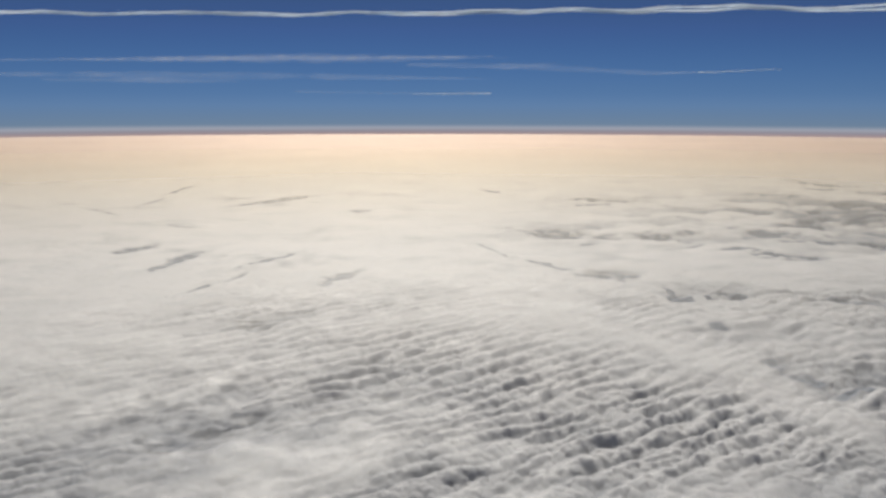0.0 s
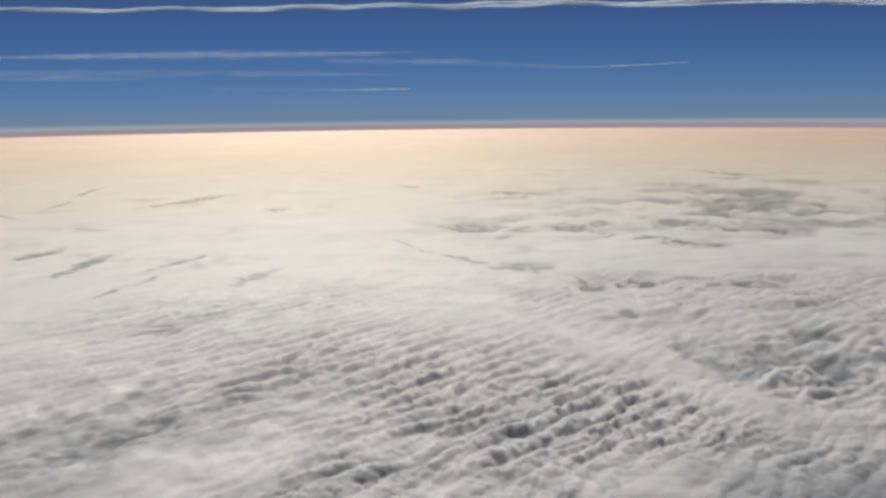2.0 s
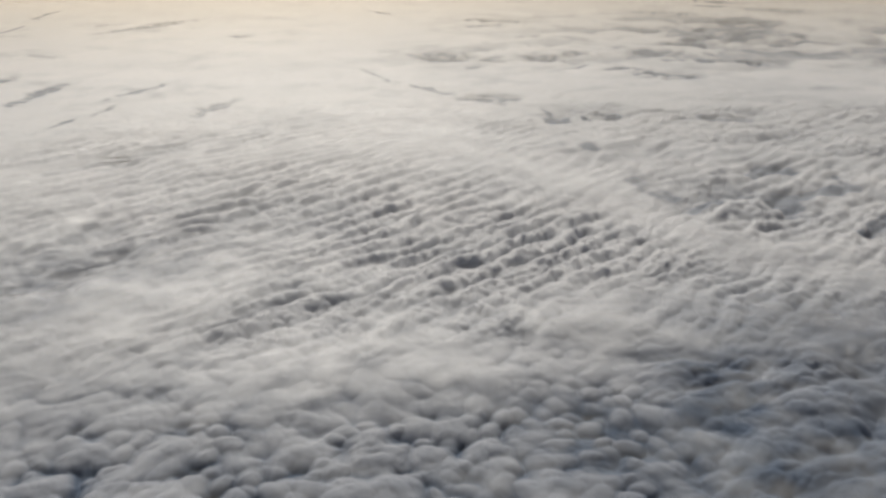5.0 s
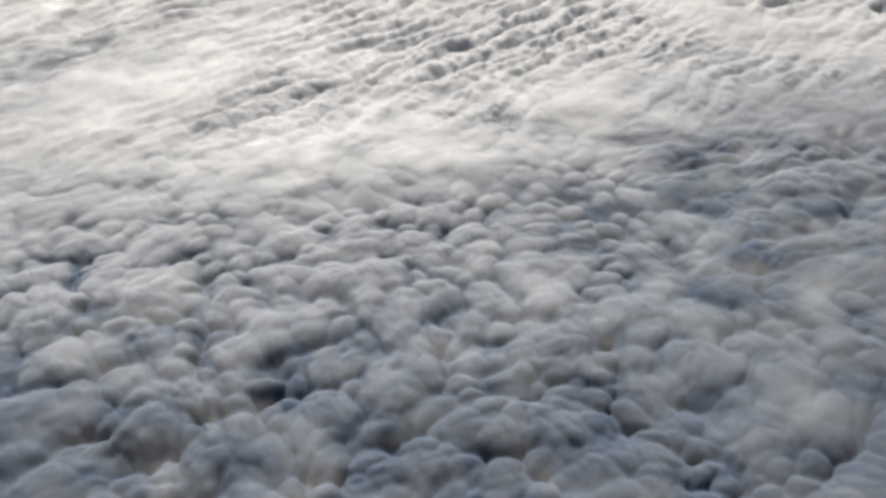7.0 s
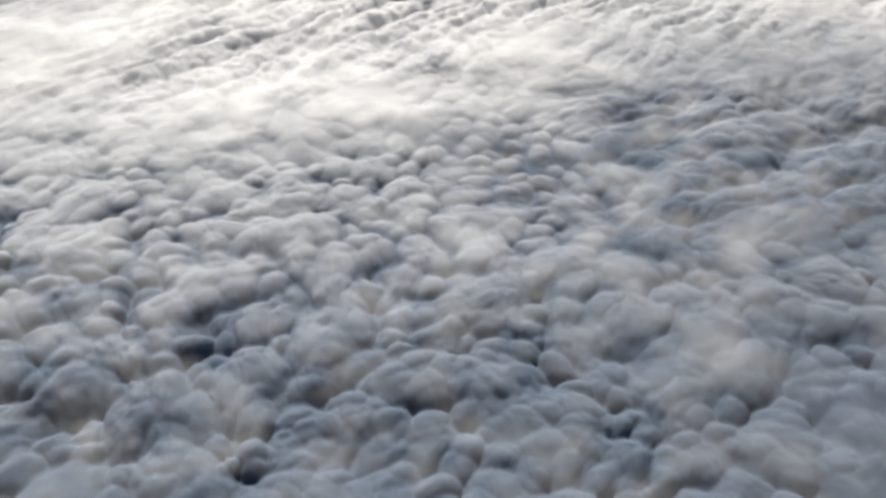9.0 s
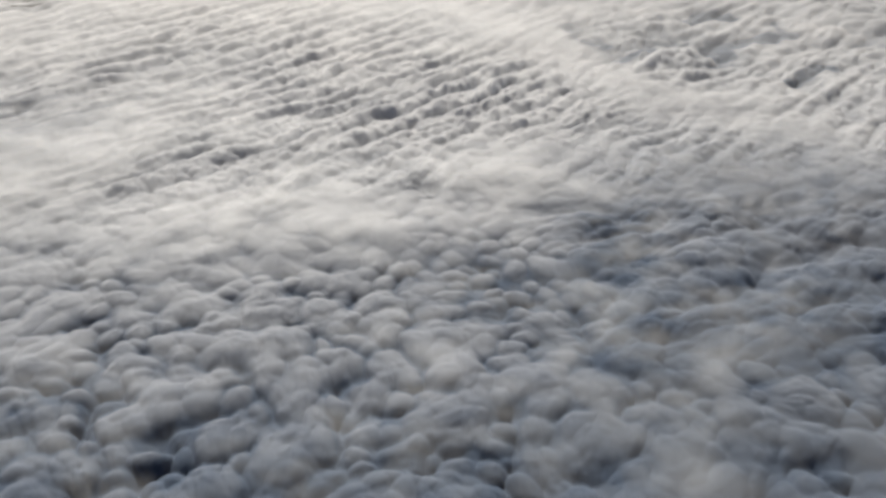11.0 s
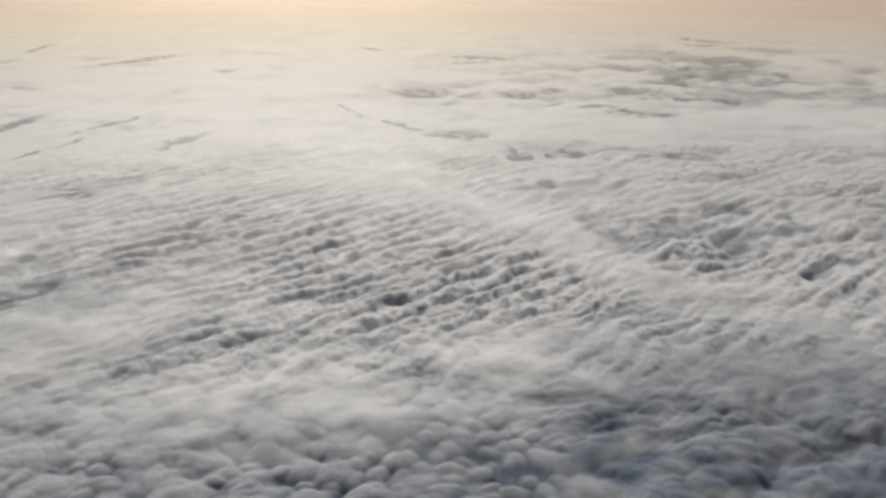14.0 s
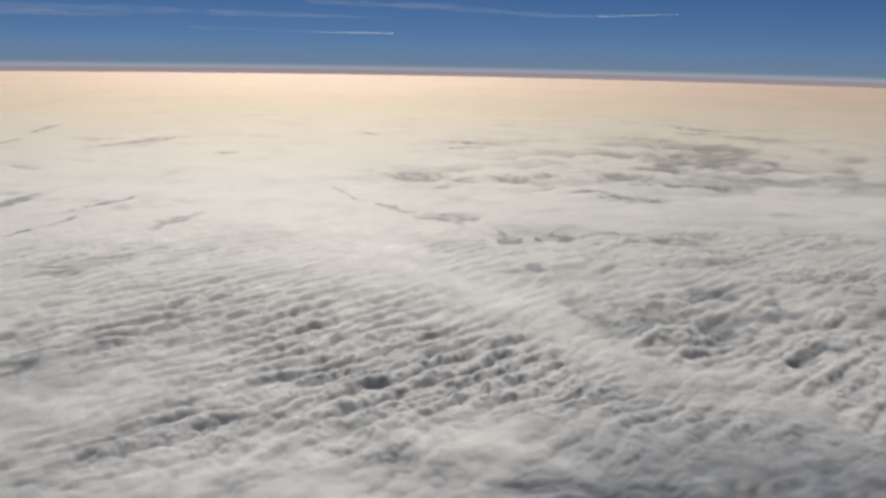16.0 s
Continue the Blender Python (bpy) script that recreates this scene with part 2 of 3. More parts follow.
def deck_height(x, y, gap):
    """The height of the cloud top in metres, and how dark its colour is made for thin cloud and painted shade (1:
    darkest).
    gap is the spacing of the mesh, which bounds the detail."""

    def fine(wave):
        return step(1.6, 3.5, wave / gap)

    wx = x + 7 * perlin(x / 45, y / 45, 3) + 1.5 * perlin(x / 13, y / 13, 4)
    wy = y + 7 * perlin(x / 45, y / 45, 5) + 1.5 * perlin(x / 13, y / 13, 6)
    h = 4.0 * perlin(x / 420, y / 300, 1) + 2.0 * perlin(x / 130, y / 100, 2)
    puffs, rows, far, right, sunk = kinds(x, y)

    # rolls of ripples, running from near left to far right
    lean = radians(38)
    a, b = wx * math.cos(lean) + wy * math.sin(lean), wy * math.cos(lean) - wx * math.sin(lean)
    phase = b / 13.5 + 1.0 * perlin(a / 110, b / 60, 14) + 0.42 * perlin(a / 26, b / 20, 11)
    swell = 0.84 + 0.4 * np.clip(perlin(wx / 75, wy / 75, 27) + 0.35 + 0.4 * perlin(wx / 28, wy / 28, 28), 0, 0.75)
    roll = np.sqrt(np.sin(math.pi * phase) ** 2 + 0.01) * (0.6 + 0.7 * billow(a / 50, b / 20, 15))
    lump = heads(a / 12, b / 8.5, 12)
    knob = domes(a / 6.4, b / 5.0, 13)
    small = domes(a / 3.1, b / 2.6, 16)
    rolls = 4.4 * roll * fine(14) + 0.8 * lump * fine(8) + 2.0 * knob * fine(4.5) + 1.0 * small * fine(2.6) - 4.2
    h = h + rolls * rows * swell

    # lumpy cloud
    bend = radians(20)
    c, d = wx * math.cos(bend) + wy * math.sin(bend), wy * math.cos(bend) - wx * math.sin(bend)
    big = np.sqrt(np.sin(math.pi * (d / 25 + 1.6 * perlin(c / 90, d / 60, 17))) ** 2 + 0.01) * (0.5 + 0.9 * billow(c / 60, d / 26, 19))
    strong = right * swell * (0.75 + 0.5 * step(-0.15, 0.3, perlin(x / 95, y / 80, 29)))
    lobe = domes(c / 52, d / 34, 21, 14.0)
    h = h + 0.9 * strong * (2.4 * big * fine(18) + 6.0 * lobe * fine(30) + 0.8 * lump * fine(8) + 1.3 * knob * fine(4.5) + 0.6 * small * fine(2.6) - 6.0)
    h = h + 0.9 * sunk * (5.6 * domes(c / 27, d / 14, 22, 16.0) * fine(12) + 1.8 * domes(c / 9, d / 7, 31) * fine(6) + 0.7 * knob * fine(4.5) + 0.3 * small * fine(2.6) - 5.0)

    # crowded puffs, with gaps between one another
    pa, pb = 0.96 * wx + 0.28 * wy + 1.7 * perlin(x / 9, y / 9, 24) + 0.3 * perlin(x / 3.2, y / 3.2, 32), 0.96 * wy - 0.28 * wx + 1.7 * perlin(x / 9, y / 9, 25) + 0.3 * perlin(x / 3.2, y / 3.2, 39)
    size = 0.8 + 0.35 * step(250, 130, y)
    minor = blob(x, y, 104, 232, 26, 34, 20)
    coarse = domes(pa / 16.0, pb / 15.0, 18) * (1 - 0.55 * minor)
    medium = domes(pa / 7.8, pb / 7.4, 26)
    tuberous, grain = domes(pa / 4.2, pb / 4.4, 45), domes(pa / 2.1, pb / 2.2, 46)
    puff = np.maximum(coarse, 0.66 * medium) * 0.78 + 0.22 * medium
    h = h + puffs * (size * (6.8 * puff * fine(10) + 0.5 * tuberous * fine(3.5) + 0.14 * grain * fine(2.0)) + 1.8 * perlin(x / 34, y / 30, 23) - 6.0)

    # broken, streaky cloud far off
    clump, tuft = domes(wx / 62, wy / 50, 40, 16.0), domes(wx / 26, wy / 22, 42, 16.0)
    h = h + far * (6.0 * perlin(wx / 150, wy / 100, 41) * fine(70) + 9.0 * (clump - 0.5) * fine(36) + 5.0 * (tuft - 0.5) * fine(15))
    calm = np.clip(1 - puffs - rows - right - sunk - far, 0, 1)
    h = h + calm * step(500, 900, y) * (2.0 * perlin(x / 160, y / 120, 43) * fine(100) + 1.1 * perlin(x / 60, y / 60, 44) * fine(45))
    h = h + calm * (1.2 * perlin(a / 40, b / 18, 48) * fine(18) + 0.5 * perlin(a / 18, b / 9, 49) * fine(9) + 0.6 * lump * fine(8) + 0.6 * knob * fine(5.5) + 0.25 * small * fine(2.6))

    # thin cloud showing the dark below, plus painted shade: creases and the near side
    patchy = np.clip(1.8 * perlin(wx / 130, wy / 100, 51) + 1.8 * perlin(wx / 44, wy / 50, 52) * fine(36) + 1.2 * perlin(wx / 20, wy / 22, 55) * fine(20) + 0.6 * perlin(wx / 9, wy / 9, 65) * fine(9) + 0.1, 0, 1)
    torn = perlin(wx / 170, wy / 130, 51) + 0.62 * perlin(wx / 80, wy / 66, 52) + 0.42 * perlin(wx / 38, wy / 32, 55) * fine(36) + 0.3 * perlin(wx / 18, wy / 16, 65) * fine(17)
    # the steps in y paint the light's fall-off towards the near side
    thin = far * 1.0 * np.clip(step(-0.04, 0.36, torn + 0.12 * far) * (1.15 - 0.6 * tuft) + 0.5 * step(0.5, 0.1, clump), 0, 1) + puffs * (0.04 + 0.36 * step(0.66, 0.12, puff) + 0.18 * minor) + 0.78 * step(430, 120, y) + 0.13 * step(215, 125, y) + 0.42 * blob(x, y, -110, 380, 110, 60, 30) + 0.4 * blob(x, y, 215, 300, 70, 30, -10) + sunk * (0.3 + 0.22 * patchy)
    # creases of the lumps and rows get shade put into the mask
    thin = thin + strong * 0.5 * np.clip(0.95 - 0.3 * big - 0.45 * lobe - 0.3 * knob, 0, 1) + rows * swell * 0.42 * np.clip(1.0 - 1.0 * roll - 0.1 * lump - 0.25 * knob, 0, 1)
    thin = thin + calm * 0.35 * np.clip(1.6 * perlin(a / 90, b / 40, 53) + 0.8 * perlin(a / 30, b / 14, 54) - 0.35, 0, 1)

    thin = thin + step(560, 800, y) * (1 - far) * 0.42 * np.clip(1.2 * perlin(wx / 110, wy / 90, 33) + 1.0 * perlin(wx / 48, wy / 40, 34) + 0.9 * perlin(wx / 19, wy / 17, 35) * fine(17) - 0.22, 0, 1)

    # troughs and holes: lowered, and their shade and thin spots painted dark
    streak = perlin(wx / 60, wy / 40, 62) + 0.8 * perlin(wx / 24, wy / 26, 63) * fine(22) + 0.5 * perlin(wx / 9, wy / 12, 64) * fine(9)
    wind = perlin(x / 60, y / 60, 56) * 2 + perlin(x / 20, y / 20, 57), perlin(x / 60, y / 60, 58) * 2 + perlin(x / 20, y / 20, 59)
    ragged = [(w, np.clip(0.8 + 0.8 * perlin(wx / w, wy / w, 47) + 0.5 * perlin(2.3 * wx / w, 2.3 * wy / w, 50) + (0.6 if w > 50 else 0.0) * perlin(4.7 * wx / w, 6 * wy / w, 60), 0.05, 1.5)) for w in (8, 20, 60)]
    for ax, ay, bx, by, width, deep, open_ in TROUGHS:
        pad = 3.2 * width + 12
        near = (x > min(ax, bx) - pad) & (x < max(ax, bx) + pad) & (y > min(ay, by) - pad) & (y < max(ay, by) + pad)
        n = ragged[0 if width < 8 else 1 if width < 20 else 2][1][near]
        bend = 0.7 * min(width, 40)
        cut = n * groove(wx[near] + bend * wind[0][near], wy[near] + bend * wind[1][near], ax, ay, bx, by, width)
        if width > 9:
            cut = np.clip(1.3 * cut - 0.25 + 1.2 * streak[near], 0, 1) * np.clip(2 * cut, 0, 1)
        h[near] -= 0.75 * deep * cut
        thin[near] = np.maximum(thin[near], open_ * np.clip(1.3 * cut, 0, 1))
    for cx, cy, long_, turn, wide, open_ in FLECKS:
        pad = 1.5 * long_ + 3 * wide + 8
        near = (abs(x - cx) < pad) & (abs(y - cy) < pad)
        nx, ny = x[near], y[near]
        bend = min(0.45 * wide, 9)
        nx = nx + bend * 2 * perlin(x[near] / (1.6 * wide + 5), y[near] / (1.6 * wide + 5), 66)
        ny = ny + bend * 2 * perlin(x[near] / (1.6 * wide + 5), y[near] / (1.6 * wide + 5), 67)
        cut = blob(nx, ny, cx, cy, 0.95 * long_ + 3, 0.75 * wide, turn)
        cut = np.clip(1.4 * cut - 0.15 + (1.1 * perlin(nx / (0.5 * wide + 7), ny / (0.5 * wide + 7), 68) + 0.9 * perlin(x[near] / 26, y[near] / 22, 70) + 1.0 * perlin(x[near] / 11, y[near] / 10, 69)) * np.clip(2.2 * cut, 0, 1), 0, 1)
        h[near] -= 0.12 * wide * cut
        thin[near] = np.maximum(thin[near], np.clip(1.45 * open_, 0, 0.97) * np.clip(1.3 * cut, 0, 1))
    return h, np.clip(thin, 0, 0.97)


TROUGHS, FLECKS = [], []


# open_: how dark the trough's colour is made, for shade and thin cloud alike
def trough(ax, ay, bx, by, width, deep, open_):
    TROUGHS.append((ax, ay, bx, by, width, deep, open_))


def fleck(cx, cy, long_, turn, wide, open_):
    FLECKS.append((cx, cy, long_, turn, wide, open_))


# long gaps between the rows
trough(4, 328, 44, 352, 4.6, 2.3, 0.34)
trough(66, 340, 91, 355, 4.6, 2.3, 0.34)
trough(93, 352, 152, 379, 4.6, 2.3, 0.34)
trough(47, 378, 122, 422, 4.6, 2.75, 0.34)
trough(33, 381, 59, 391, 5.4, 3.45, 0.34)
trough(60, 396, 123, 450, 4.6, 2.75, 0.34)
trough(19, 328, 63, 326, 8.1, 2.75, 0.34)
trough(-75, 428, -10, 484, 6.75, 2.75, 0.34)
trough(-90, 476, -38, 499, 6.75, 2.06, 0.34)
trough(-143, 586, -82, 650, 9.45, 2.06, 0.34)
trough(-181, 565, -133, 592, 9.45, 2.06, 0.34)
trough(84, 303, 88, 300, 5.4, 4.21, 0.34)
# sunk ground on the right, with its shade painted in
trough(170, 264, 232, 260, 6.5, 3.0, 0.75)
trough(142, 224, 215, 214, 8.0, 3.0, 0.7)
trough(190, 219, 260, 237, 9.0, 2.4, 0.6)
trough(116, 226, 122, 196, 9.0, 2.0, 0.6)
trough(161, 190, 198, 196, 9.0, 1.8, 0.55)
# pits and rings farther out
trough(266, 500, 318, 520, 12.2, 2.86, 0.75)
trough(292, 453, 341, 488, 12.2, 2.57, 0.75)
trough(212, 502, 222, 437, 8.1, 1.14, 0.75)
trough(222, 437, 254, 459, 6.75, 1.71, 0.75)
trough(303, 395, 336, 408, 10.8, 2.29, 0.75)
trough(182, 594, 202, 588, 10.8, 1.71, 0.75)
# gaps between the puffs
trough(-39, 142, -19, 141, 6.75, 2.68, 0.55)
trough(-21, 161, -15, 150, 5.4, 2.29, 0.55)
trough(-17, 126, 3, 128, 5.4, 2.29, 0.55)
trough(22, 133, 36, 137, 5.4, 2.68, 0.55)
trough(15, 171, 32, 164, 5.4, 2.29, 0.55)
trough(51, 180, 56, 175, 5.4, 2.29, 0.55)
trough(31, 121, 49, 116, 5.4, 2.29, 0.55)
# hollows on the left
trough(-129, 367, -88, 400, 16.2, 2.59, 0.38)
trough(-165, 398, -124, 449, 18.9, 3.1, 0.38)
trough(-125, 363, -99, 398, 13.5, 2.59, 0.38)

# slots and thin spots in the far sheet, farthest first
fleck(-746, 2374, 40, 80, 30, 0.9)
fleck(558, 1909, 22, -5, 28, 0.4)
fleck(799, 1701, 72, -57, 34, 0.8)
fleck(742, 1605, 30, -25, 28, 0.7)
fleck(-503, 1583, 78, 87, 7, 0.8)
fleck(93, 1567, 30, -59, 12, 0.7)
fleck(836, 1527, 50, 13, 60, 0.6)
fleck(600, 1502, 50, -40, 40, 0.7)
fleck(-104, 1487, 36, 18, 11, 0.4)
fleck(-257, 1445, 42, 53, 23, 1)
fleck(285, 1425, 69, -19, 31, 0.8)
fleck(-360, 1424, 26, 36, 12, 0.6)
fleck(-285, 1397, 99, 55, 18, 0.9)
fleck(-209, 1372, 7, 34, 13, 0.5)
fleck(-487, 1370, 56, 83, 5, 0.7)
fleck(-620, 1349, 16, -19, 7, 0.6)
fleck(243, 1348, 44, 14, 15, 0.6)
fleck(356, 1335, 11, -29, 11, 0.6)
fleck(643, 1332, 68, -63, 43, 0.6)
fleck(633, 1263, 44, 7, 19, 0.5)
fleck(489, 1254, 32, 14, 42, 0.6)
fleck(-130, 1249, 13, 32, 16, 0.6)
fleck(-517, 1244, 47, -46, 4, 0.6)
fleck(295, 1215, 22, 16, 10, 0.7)
fleck(352, 1193, 11, 16, 8, 0.8)
fleck(483, 1102, 39, 20, 49, 0.75)
fleck(613, 1090, 21, 33, 8, 0.9)
fleck(83, 1085, 12, 10, 14, 0.5)
fleck(-345, 1081, 31, -31, 8, 0.4)
fleck(542, 1038, 22, -44, 12, 0.6)
fleck(140, 1036, 35, -27, 36, 0.75)
fleck(416, 1025, 28, 11, 37, 0.6)
fleck(307, 1021, 16, -18, 14, 0.5)
fleck(265, 1002, 25, -35, 30, 0.6)
fleck(476, 957, 64, 2, 35, 0.75)
fleck(168, 944, 10, 10, 15, 0.5)
fleck(278, 926, 27, 26, 8, 0.7)
fleck(-344, 917, 27, 71, 18, 0.9)
fleck(52, 917, 51, -74, 4, 0.5)
fleck(328, 909, 19, 13, 9, 0.6)
fleck(373, 875, 32, -32, 25, 0.8)
fleck(-277, 857, 51, 77, 12, 0.75)
fleck(-180, 850, 52, 63, 7, 0.6)
fleck(104, 821, 42, -58, 8, 0.55)
fleck(158, 761, 28, -35, 25, 0.55)
fleck(-193, 757, 22, 72, 5, 0.55)
fleck(-98, 757, 36, 62, 11, 0.5)
fleck(-217, 708, 23, 71, 5, 0.6)
fleck(197, 702, 13, -80, 4, 0.6)
fleck(253, 684, 18, -62, 11, 0.6)
fleck(200, 674, 11, -19, 15, 0.7)
fleck(223, 673, 4, -45, 9, 0.75)
fleck(342, 661, 35, -8, 16, 0.45)


def cloud_deck():
    cx = 36.0
    ahead = np.radians(np.linspace(-56, 56, 1200))
    behind = np.radians(np.linspace(56, 304, 150)[1:-1])
    theta = np.concatenate([ahead, behind])
    dip = np.radians(np.concatenate([np.linspace(62, 38, 170)[:-1], np.linspace(38, 14, 310)[:-1], np.linspace(14, 1.9375, 330)]))
    r = np.concatenate([np.linspace(0.02, HEIGHT / math.tan(radians(62)), 64)[:-1], HEIGHT / np.tan(dip)])
    gap_r = np.abs(np.gradient(r))
    R, TH = np.meshgrid(r, theta, indexing="ij")
    x, y = cx + R * np.sin(TH), R * np.cos(TH)
    gap_t = np.gradient(theta)
    gap = np.maximum(0.55 * gap_r[:, None], R * np.abs(gap_t)[None, :])
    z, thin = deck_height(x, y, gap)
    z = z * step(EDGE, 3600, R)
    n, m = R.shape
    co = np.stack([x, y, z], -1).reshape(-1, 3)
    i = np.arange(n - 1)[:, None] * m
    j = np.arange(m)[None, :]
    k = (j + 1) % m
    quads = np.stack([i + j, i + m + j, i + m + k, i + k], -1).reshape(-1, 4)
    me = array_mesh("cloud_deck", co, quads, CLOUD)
    # this mask holds painted shade as well as thin cloud
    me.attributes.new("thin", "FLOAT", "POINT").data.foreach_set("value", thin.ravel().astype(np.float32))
    return tagged(new("cloud_deck", me), "white rippled sheet of altocumulus cloud seen from above", "cloud", kind="stuff")


deck = cloud_deck()


def link_mesh(name, bm, material, smooth=True):
    me = bpy.data.meshes.new(name)
    bm.to_mesh(me)
    bm.free()
    for f in me.polygons:
        f.use_smooth = smooth
    me.materials.append(material)
    return me


# ---- thin cloud over the deck ----


def cloud_veil(name, label, lift, seed, amount):
    r = np.concatenate([np.linspace(70, 500, 240), np.linspace(504, 860, 60)])
    theta = np.radians(np.linspace(-62, 62, 420))
    R, TH = np.meshgrid(r, theta, indexing="ij")
    x, y = 36 + R * np.sin(TH), R * np.cos(TH)
    sort = kinds(x, y)
    z = deck_height(x, y, np.full(x.shape, 24.0))[0] + lift + 5.5 * sort[0] + 4.5 * sort[1] + 5.0 * sort[3] + 4.5 * sort[4] + 1.0 * perlin(x / 60, y / 60, seed)
    n, m = R.shape
    i, j = np.arange(n - 1)[:, None] * m, np.arange(m - 1)[None, :]
    quads = np.stack([i + j, i + m + j, i + m + j + 1, i + j + 1], -1).reshape(-1, 4)
    me = array_mesh(name, np.stack([x, y, z], -1).reshape(-1, 3), quads, VEIL)
    patch = np.maximum.reduce([
        0.48 * blob(x, y, -75, 335, 95, 50, 25), 0.32 * blob(x, y, 10, 280, 110, 30, -3), 0.6 * blob(x, y, 110, 300, 50, 16, -8),
        0.2 * groove(x, y, 40, 760, 100, 580, 44), 0.22 * groove(x, y, 100, 580, 172, 480, 32), 0.22 * groove(x, y, 172, 480, 215, 395, 28),
        0.22 * groove(x, y, 215, 395, 275, 315, 26), 0.4 * blob(x, y, 163, 172, 34, 16, 20), 0.2 * blob(x, y, 130, 130, 40, 40),
        0.45 * blob(x, y, -210, 470, 60, 100), 0.4 * blob(x, y, 215, 305, 45, 22, -10)])
    edge = step(850, 560, R) * step(1.06, 0.95, np.abs(TH)) * step(70, 90, R)
    calm = 1 - np.clip(0.58 * sort[0] + 0.45 * sort[1] + 0.3 * sort[3], 0, 0.9)
    cover = calm * np.clip(amount * (0.1 + patch + 0.5 * perlin(x / 50, y / 50, seed + 1) + 0.5 * perlin(x / 18, y / 15, seed + 2) + 0.3 * perlin(x / 8, y / 7, seed + 3)), 0, 1) * edge
    me.attributes.new("cover", "FLOAT", "POINT").data.foreach_set("value", cover.ravel().astype(np.float32))
    return tagged(new(name, me), label, "cloud", kind="stuff")


cloud_veil("cloud_veil", "thin see-through veil of cloud drifting over the deck", 4.0, 61, 0.62)
cloud_veil("cloud_wisps", "loose wisps of cloud above the deck", 7.5, 71, 0.45)


def haze_sheet(name, label, material, lift, near, far, dense):
    """A sheet over the deck between two distances; its cover imitates haze thickening outwards."""
    r = np.geomspace(near, far, 90)
    theta = np.radians(np.linspace(0, 360, 180, endpoint=False))
    R, TH = np.meshgrid(r, theta, indexing="ij")
    x, y = 36 + R * np.sin(TH), R * np.cos(TH)
    z = lift / 6 + (0.8 * lift + 2.0 * perlin(x / 400, y / 300, 1)) * step(3600, 1500, R)
    n, m = R.shape
    i, j = np.arange(n - 1)[:, None] * m, np.arange(m)[None, :]
    k = (j + 1) % m
    quads = np.stack([i + j, i + m + j, i + m + k, i + k], -1).reshape(-1, 4)
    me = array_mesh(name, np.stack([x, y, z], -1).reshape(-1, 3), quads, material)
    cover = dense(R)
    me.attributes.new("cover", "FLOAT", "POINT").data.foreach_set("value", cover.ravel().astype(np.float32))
    return tagged(new(name, me), label, "haze", kind="stuff")


# sheets added to brighten and tint the far deck as airlight would
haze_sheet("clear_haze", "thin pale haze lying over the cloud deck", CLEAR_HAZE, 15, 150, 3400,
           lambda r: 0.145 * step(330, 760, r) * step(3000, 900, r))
haze_sheet("warm_haze", "warm-tinted haze over the far cloud deck", WARM_HAZE, 21, 400, 4600,
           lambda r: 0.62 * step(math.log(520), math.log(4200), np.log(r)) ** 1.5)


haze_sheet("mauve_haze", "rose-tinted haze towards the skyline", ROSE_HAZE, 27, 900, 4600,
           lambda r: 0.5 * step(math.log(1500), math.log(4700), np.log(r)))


# ---- the skyline ----


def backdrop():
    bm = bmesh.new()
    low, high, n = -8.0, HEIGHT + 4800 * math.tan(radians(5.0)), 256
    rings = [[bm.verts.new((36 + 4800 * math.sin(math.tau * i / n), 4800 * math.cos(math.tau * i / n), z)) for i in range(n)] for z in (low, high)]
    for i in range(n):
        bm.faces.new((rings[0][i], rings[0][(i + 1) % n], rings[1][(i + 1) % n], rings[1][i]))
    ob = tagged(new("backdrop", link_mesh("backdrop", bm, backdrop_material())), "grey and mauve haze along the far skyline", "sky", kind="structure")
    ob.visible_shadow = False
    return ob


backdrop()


# ---- contrails ----


def strand(name, points, radius, ragged, wave, material, seed, sides=10, steps=260):
    """A long soft tube through the points; radius gives the thickness along it from 0 to 1."""
    pts = np.array(points, float)
    s = np.concatenate([[0], np.cumsum(np.linalg.norm(np.diff(pts, axis=0), axis=1))])
    u = np.linspace(0, s[-1], steps)
    c = np.stack([np.interp(u, s, pts[:, k]) for k in range(3)], -1)
    soft = max(3, steps // 40) | 1
    pad = np.vstack([np.repeat(c[:1], soft, 0), c, np.repeat(c[-1:], soft, 0)])
    kernel = np.hanning(soft + 2)[1:-1]
    c = np.stack([np.convolve(pad[:, k], kernel / kernel.sum(), "same")[soft:-soft] for k in range(3)], -1)
    way = np.gradient(c, axis=0)
    way /= np.linalg.norm(way, axis=1)[:, None]
    side = np.cross(way, (0, 0, 1.0))
    side /= np.linalg.norm(side, axis=1)[:, None]
    up = np.cross(side, way)
    f = np.linspace(0, 1, steps)
    ang = np.linspace(0, math.tau, sides, endpoint=False)
    r = np.array([radius(q) for q in f])[:, None] * (1 + ragged * 1.6 * perlin(u[:, None] / wave + 0 * ang, 3 + 0.8 * np.cos(ang)[None, :] + 0 * u[:, None], seed))
    co = c[:, None, :] + r[..., None] * (np.cos(ang)[None, :, None] * side[:, None, :] + np.sin(ang)[None, :, None] * up[:, None, :])
    i, j = np.arange(steps - 1)[:, None] * sides, np.arange(sides)[None, :]
    k = (j + 1) % sides
    quads = np.stack([i + j, i + k, i + sides + k, i + sides + j], -1).reshape(-1, 4)
    return array_mesh(name, co.reshape(-1, 3), quads, material)


def empty(name, label):
    return tagged(new(name), label, "contrail", "contrails across the sky")


def under(name, me, thing, label=""):
    ob = tagged(new(name, me), label)
    ob.parent = thing
    return ob


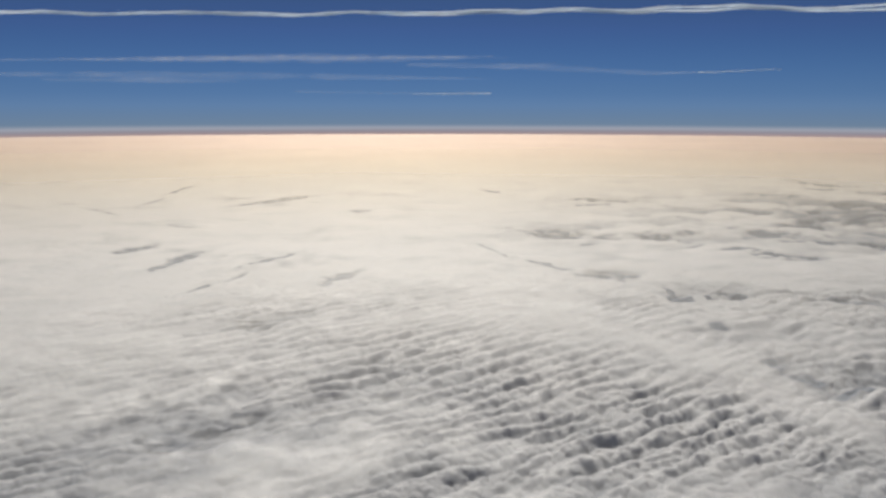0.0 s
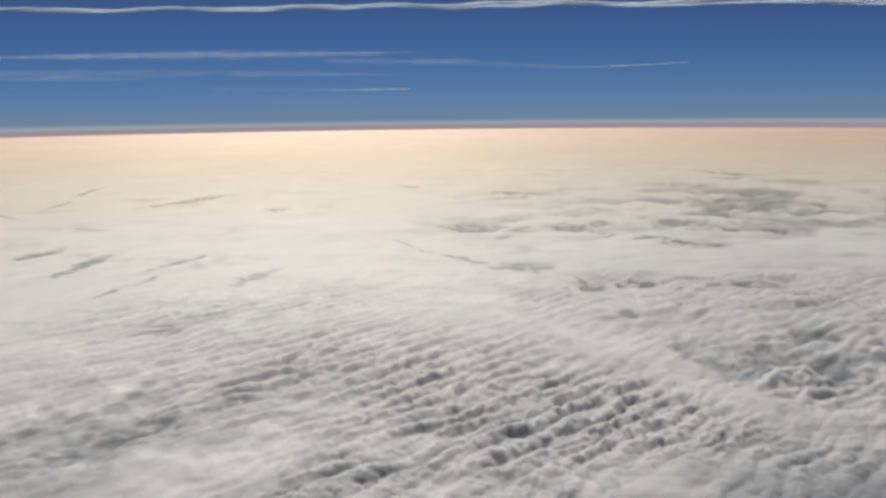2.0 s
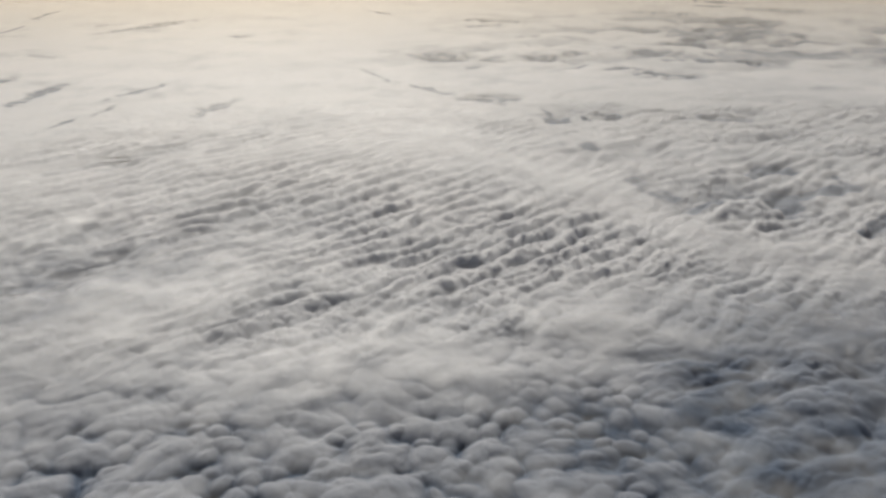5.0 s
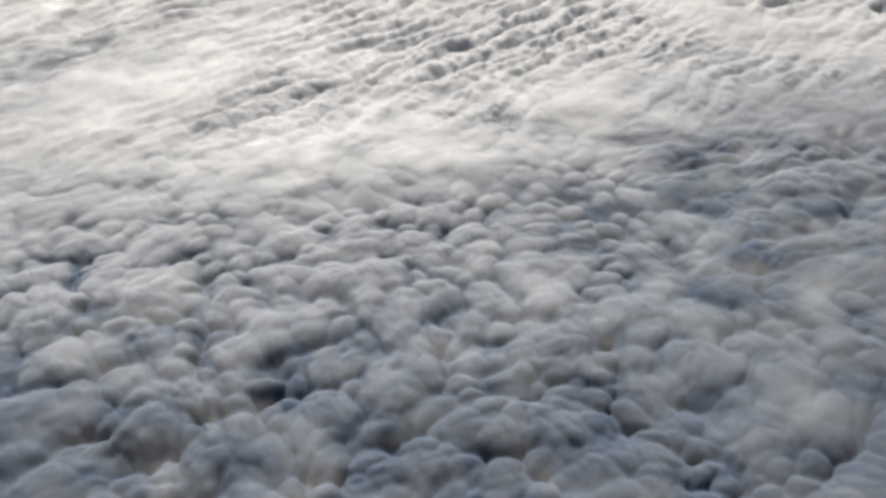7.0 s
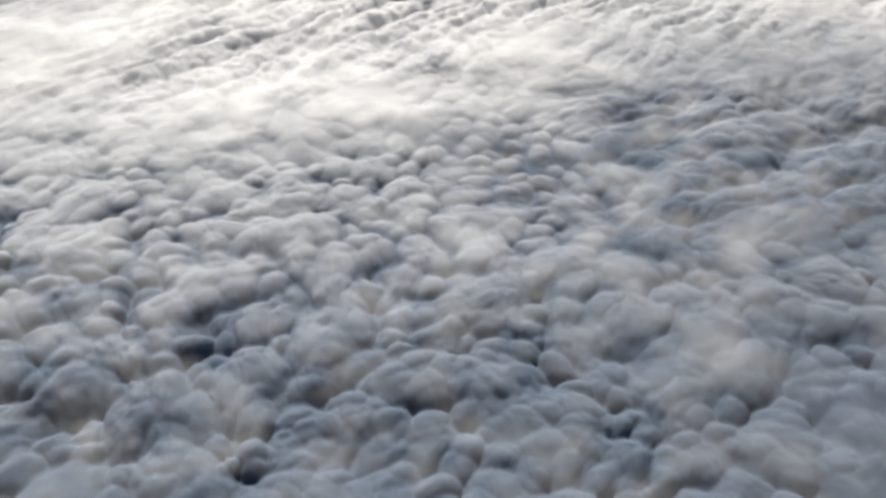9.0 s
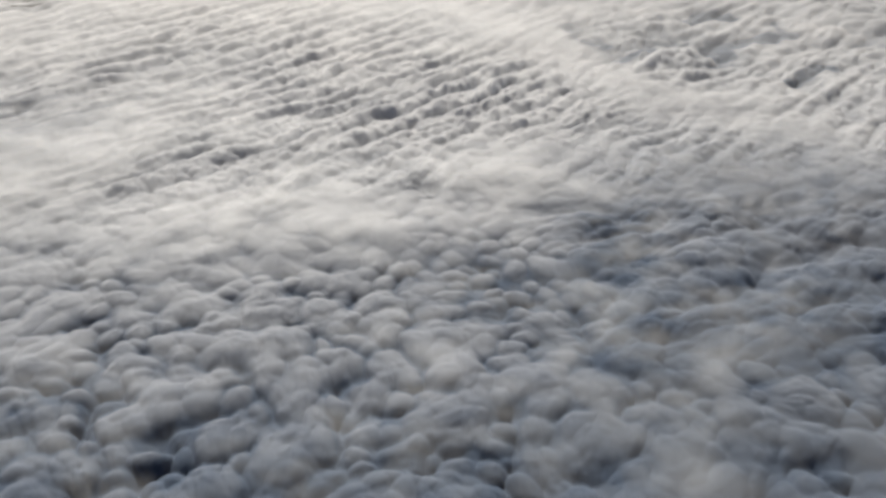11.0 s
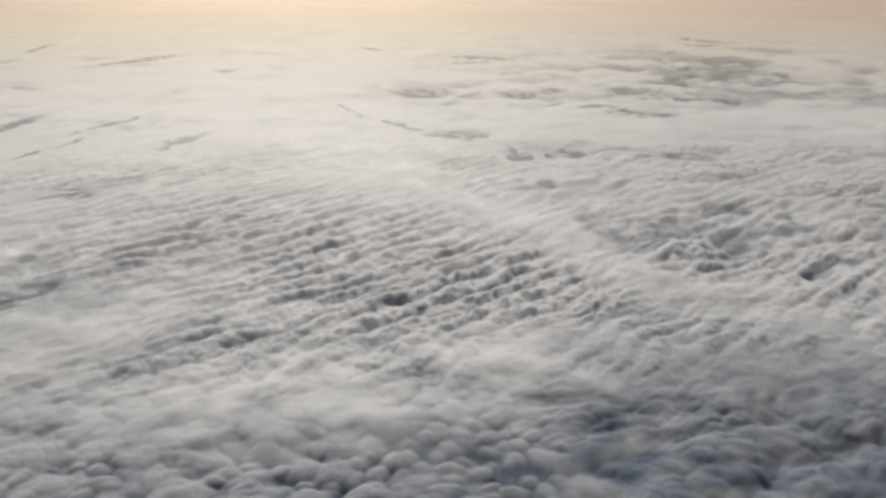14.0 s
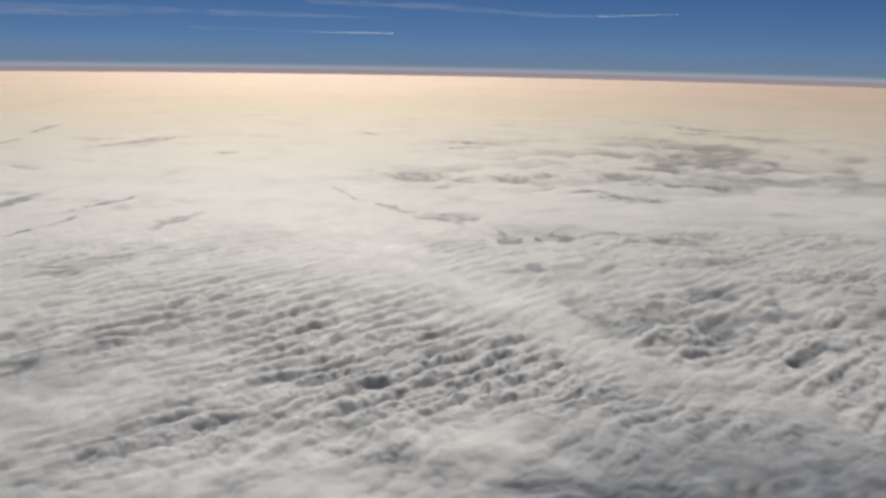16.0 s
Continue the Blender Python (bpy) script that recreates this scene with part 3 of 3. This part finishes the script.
# the near trail, two strands winding round each other
NEAR = contrail_material("fresh_contrail", 1.0, 1.2, (0.4, 1, 1), 0.6)
trail = empty("contrail", "bright white double contrail with a wavy outline")
KNOTS = [(-150, 8.2), (-90, 8.4), (-55, 8.2), (-41, 8.42), (-36, 8.44), (-31, 8.12), (-27, 8.44), (-22, 8.40), (-12, 8.10), (-8.7, 8.52), (-5.2, 8.34),
         (0, 8.34), (5, 8.55), (8.6, 8.36), (11.4, 8.80), (17, 8.50), (21, 8.88), (24, 8.62), (27, 8.95), (33, 8.70), (41, 9.05), (55, 9.0), (80, 9.4), (130, 9.6)]


def near_strand(offset, turn):
    pts = []
    for q in np.linspace(-150, 130, 420):
        z = np.interp(q, [p[0] for p in KNOTS], [p[1] for p in KNOTS])
        open_ = float(step(-20, 45, np.float64(q)))
        pts.append((q, 78 + 0.12 * math.sin(q * 0.5 + turn), HEIGHT + z + (0.05 + 0.16 * open_) * offset * (0.7 + 0.6 * math.sin(q * 0.31 + turn))))
    return strand("strand", pts, lambda f: 0.085 + 0.05 * f, 0.55, 2.2, NEAR, 80 + int(turn), 10, 900)


under("strand", near_strand(1.0, 0.0), trail)
under("strand", near_strand(-1.0, 2.0), trail)

FAR_AWAY = 4300.0


def on_dome(bearing, rise, away=FAR_AWAY):
    b = radians(bearing)
    return (36 + away * math.sin(b), away * math.cos(b), HEIGHT + away * math.tan(radians(rise)))


# a long bent trail with a fresh bright head
trail = empty("contrail", "long thin contrail with a bright fresh head")
OLD = contrail_material("old_contrail", 0.075, 0.004, (1, 1, 4), 0.0)
FRESH = contrail_material("fresh_far_contrail", 1.0, 0.02, thinnest=0.85)
under("tail", strand("tail", [on_dome(-3, 2.75), on_dome(2, 2.66), on_dome(6, 2.62), on_dome(11, 2.28), on_dome(14, 2.13), on_dome(17.4, 2.17)],
                     lambda f: 2.5 + 17 * math.sin(math.pi * (0.03 + 0.97 * f)) * (1 - 0.7 * f), 0.7, 160, OLD, 90), trail, "faint spread tail")
under("head", strand("head", [on_dome(16.4, 2.15), on_dome(17.4, 2.17), on_dome(21.5, 2.31)], lambda f: 1.9 - 0.9 * f, 0.15, 60, FRESH, 91), trail)
# a short bright trail low over the skyline
trail = empty("contrail", "short bright contrail low over the skyline")
under("tail", strand("tail", [on_dome(-10.5, 0.93), on_dome(-1.5, 0.80)], lambda f: 2.5 + 2.5 * f, 0.3, 90, OLD, 92), trail, "faint spread tail")
under("head", strand("head", [on_dome(-2.6, 0.79), on_dome(2.8, 0.83)], lambda f: 0.6 + 2.4 * min(1, 1.5 * f) * (1 - 0.4 * f), 0.2, 60, FRESH, 93), trail)
# an old feathery trail
FEATHER = contrail_material("feathery_contrail", 0.15, 0.012, (1, 1, 0.6), 0.0)
trail = empty("contrail", "old feathery contrail breaking into curls")
under("body", strand("body", [on_dome(-30, 2.62), on_dome(-20, 2.92), on_dome(-13, 3.1), on_dome(-6, 3.17), on_dome(3, 3.3)],
                     lambda f: 2 + 8 * math.sin(math.pi * f) ** 2, 1.0, 30, FEATHER, 94, 12, 500), trail)
under("spread", strand("spread", [on_dome(-24, 2.8), on_dome(-13, 3.08), on_dome(-6, 3.15), on_dome(4, 3.2)],
                       lambda f: 2 + 18 * math.sin(math.pi * f), 0.5, 200, OLD, 95, 12, 300), trail)
# faint flat trails below it
trail = empty("contrail", "faint flat contrail spread into a pale streak")
under("body", strand("body", [on_dome(-34, 1.75), on_dome(-23, 1.92), on_dome(-10, 1.93), on_dome(3, 1.80)], lambda f: 1 + 14 * math.sin(math.pi * f), 0.5, 240, OLD, 96), trail)
trail = empty("contrail", "short faint contrail streak")
under("body", strand("body", [on_dome(-26, 1.55), on_dome(-14, 1.6)], lambda f: 2 + 8 * math.sin(math.pi * f), 0.5, 160, OLD, 97), trail)
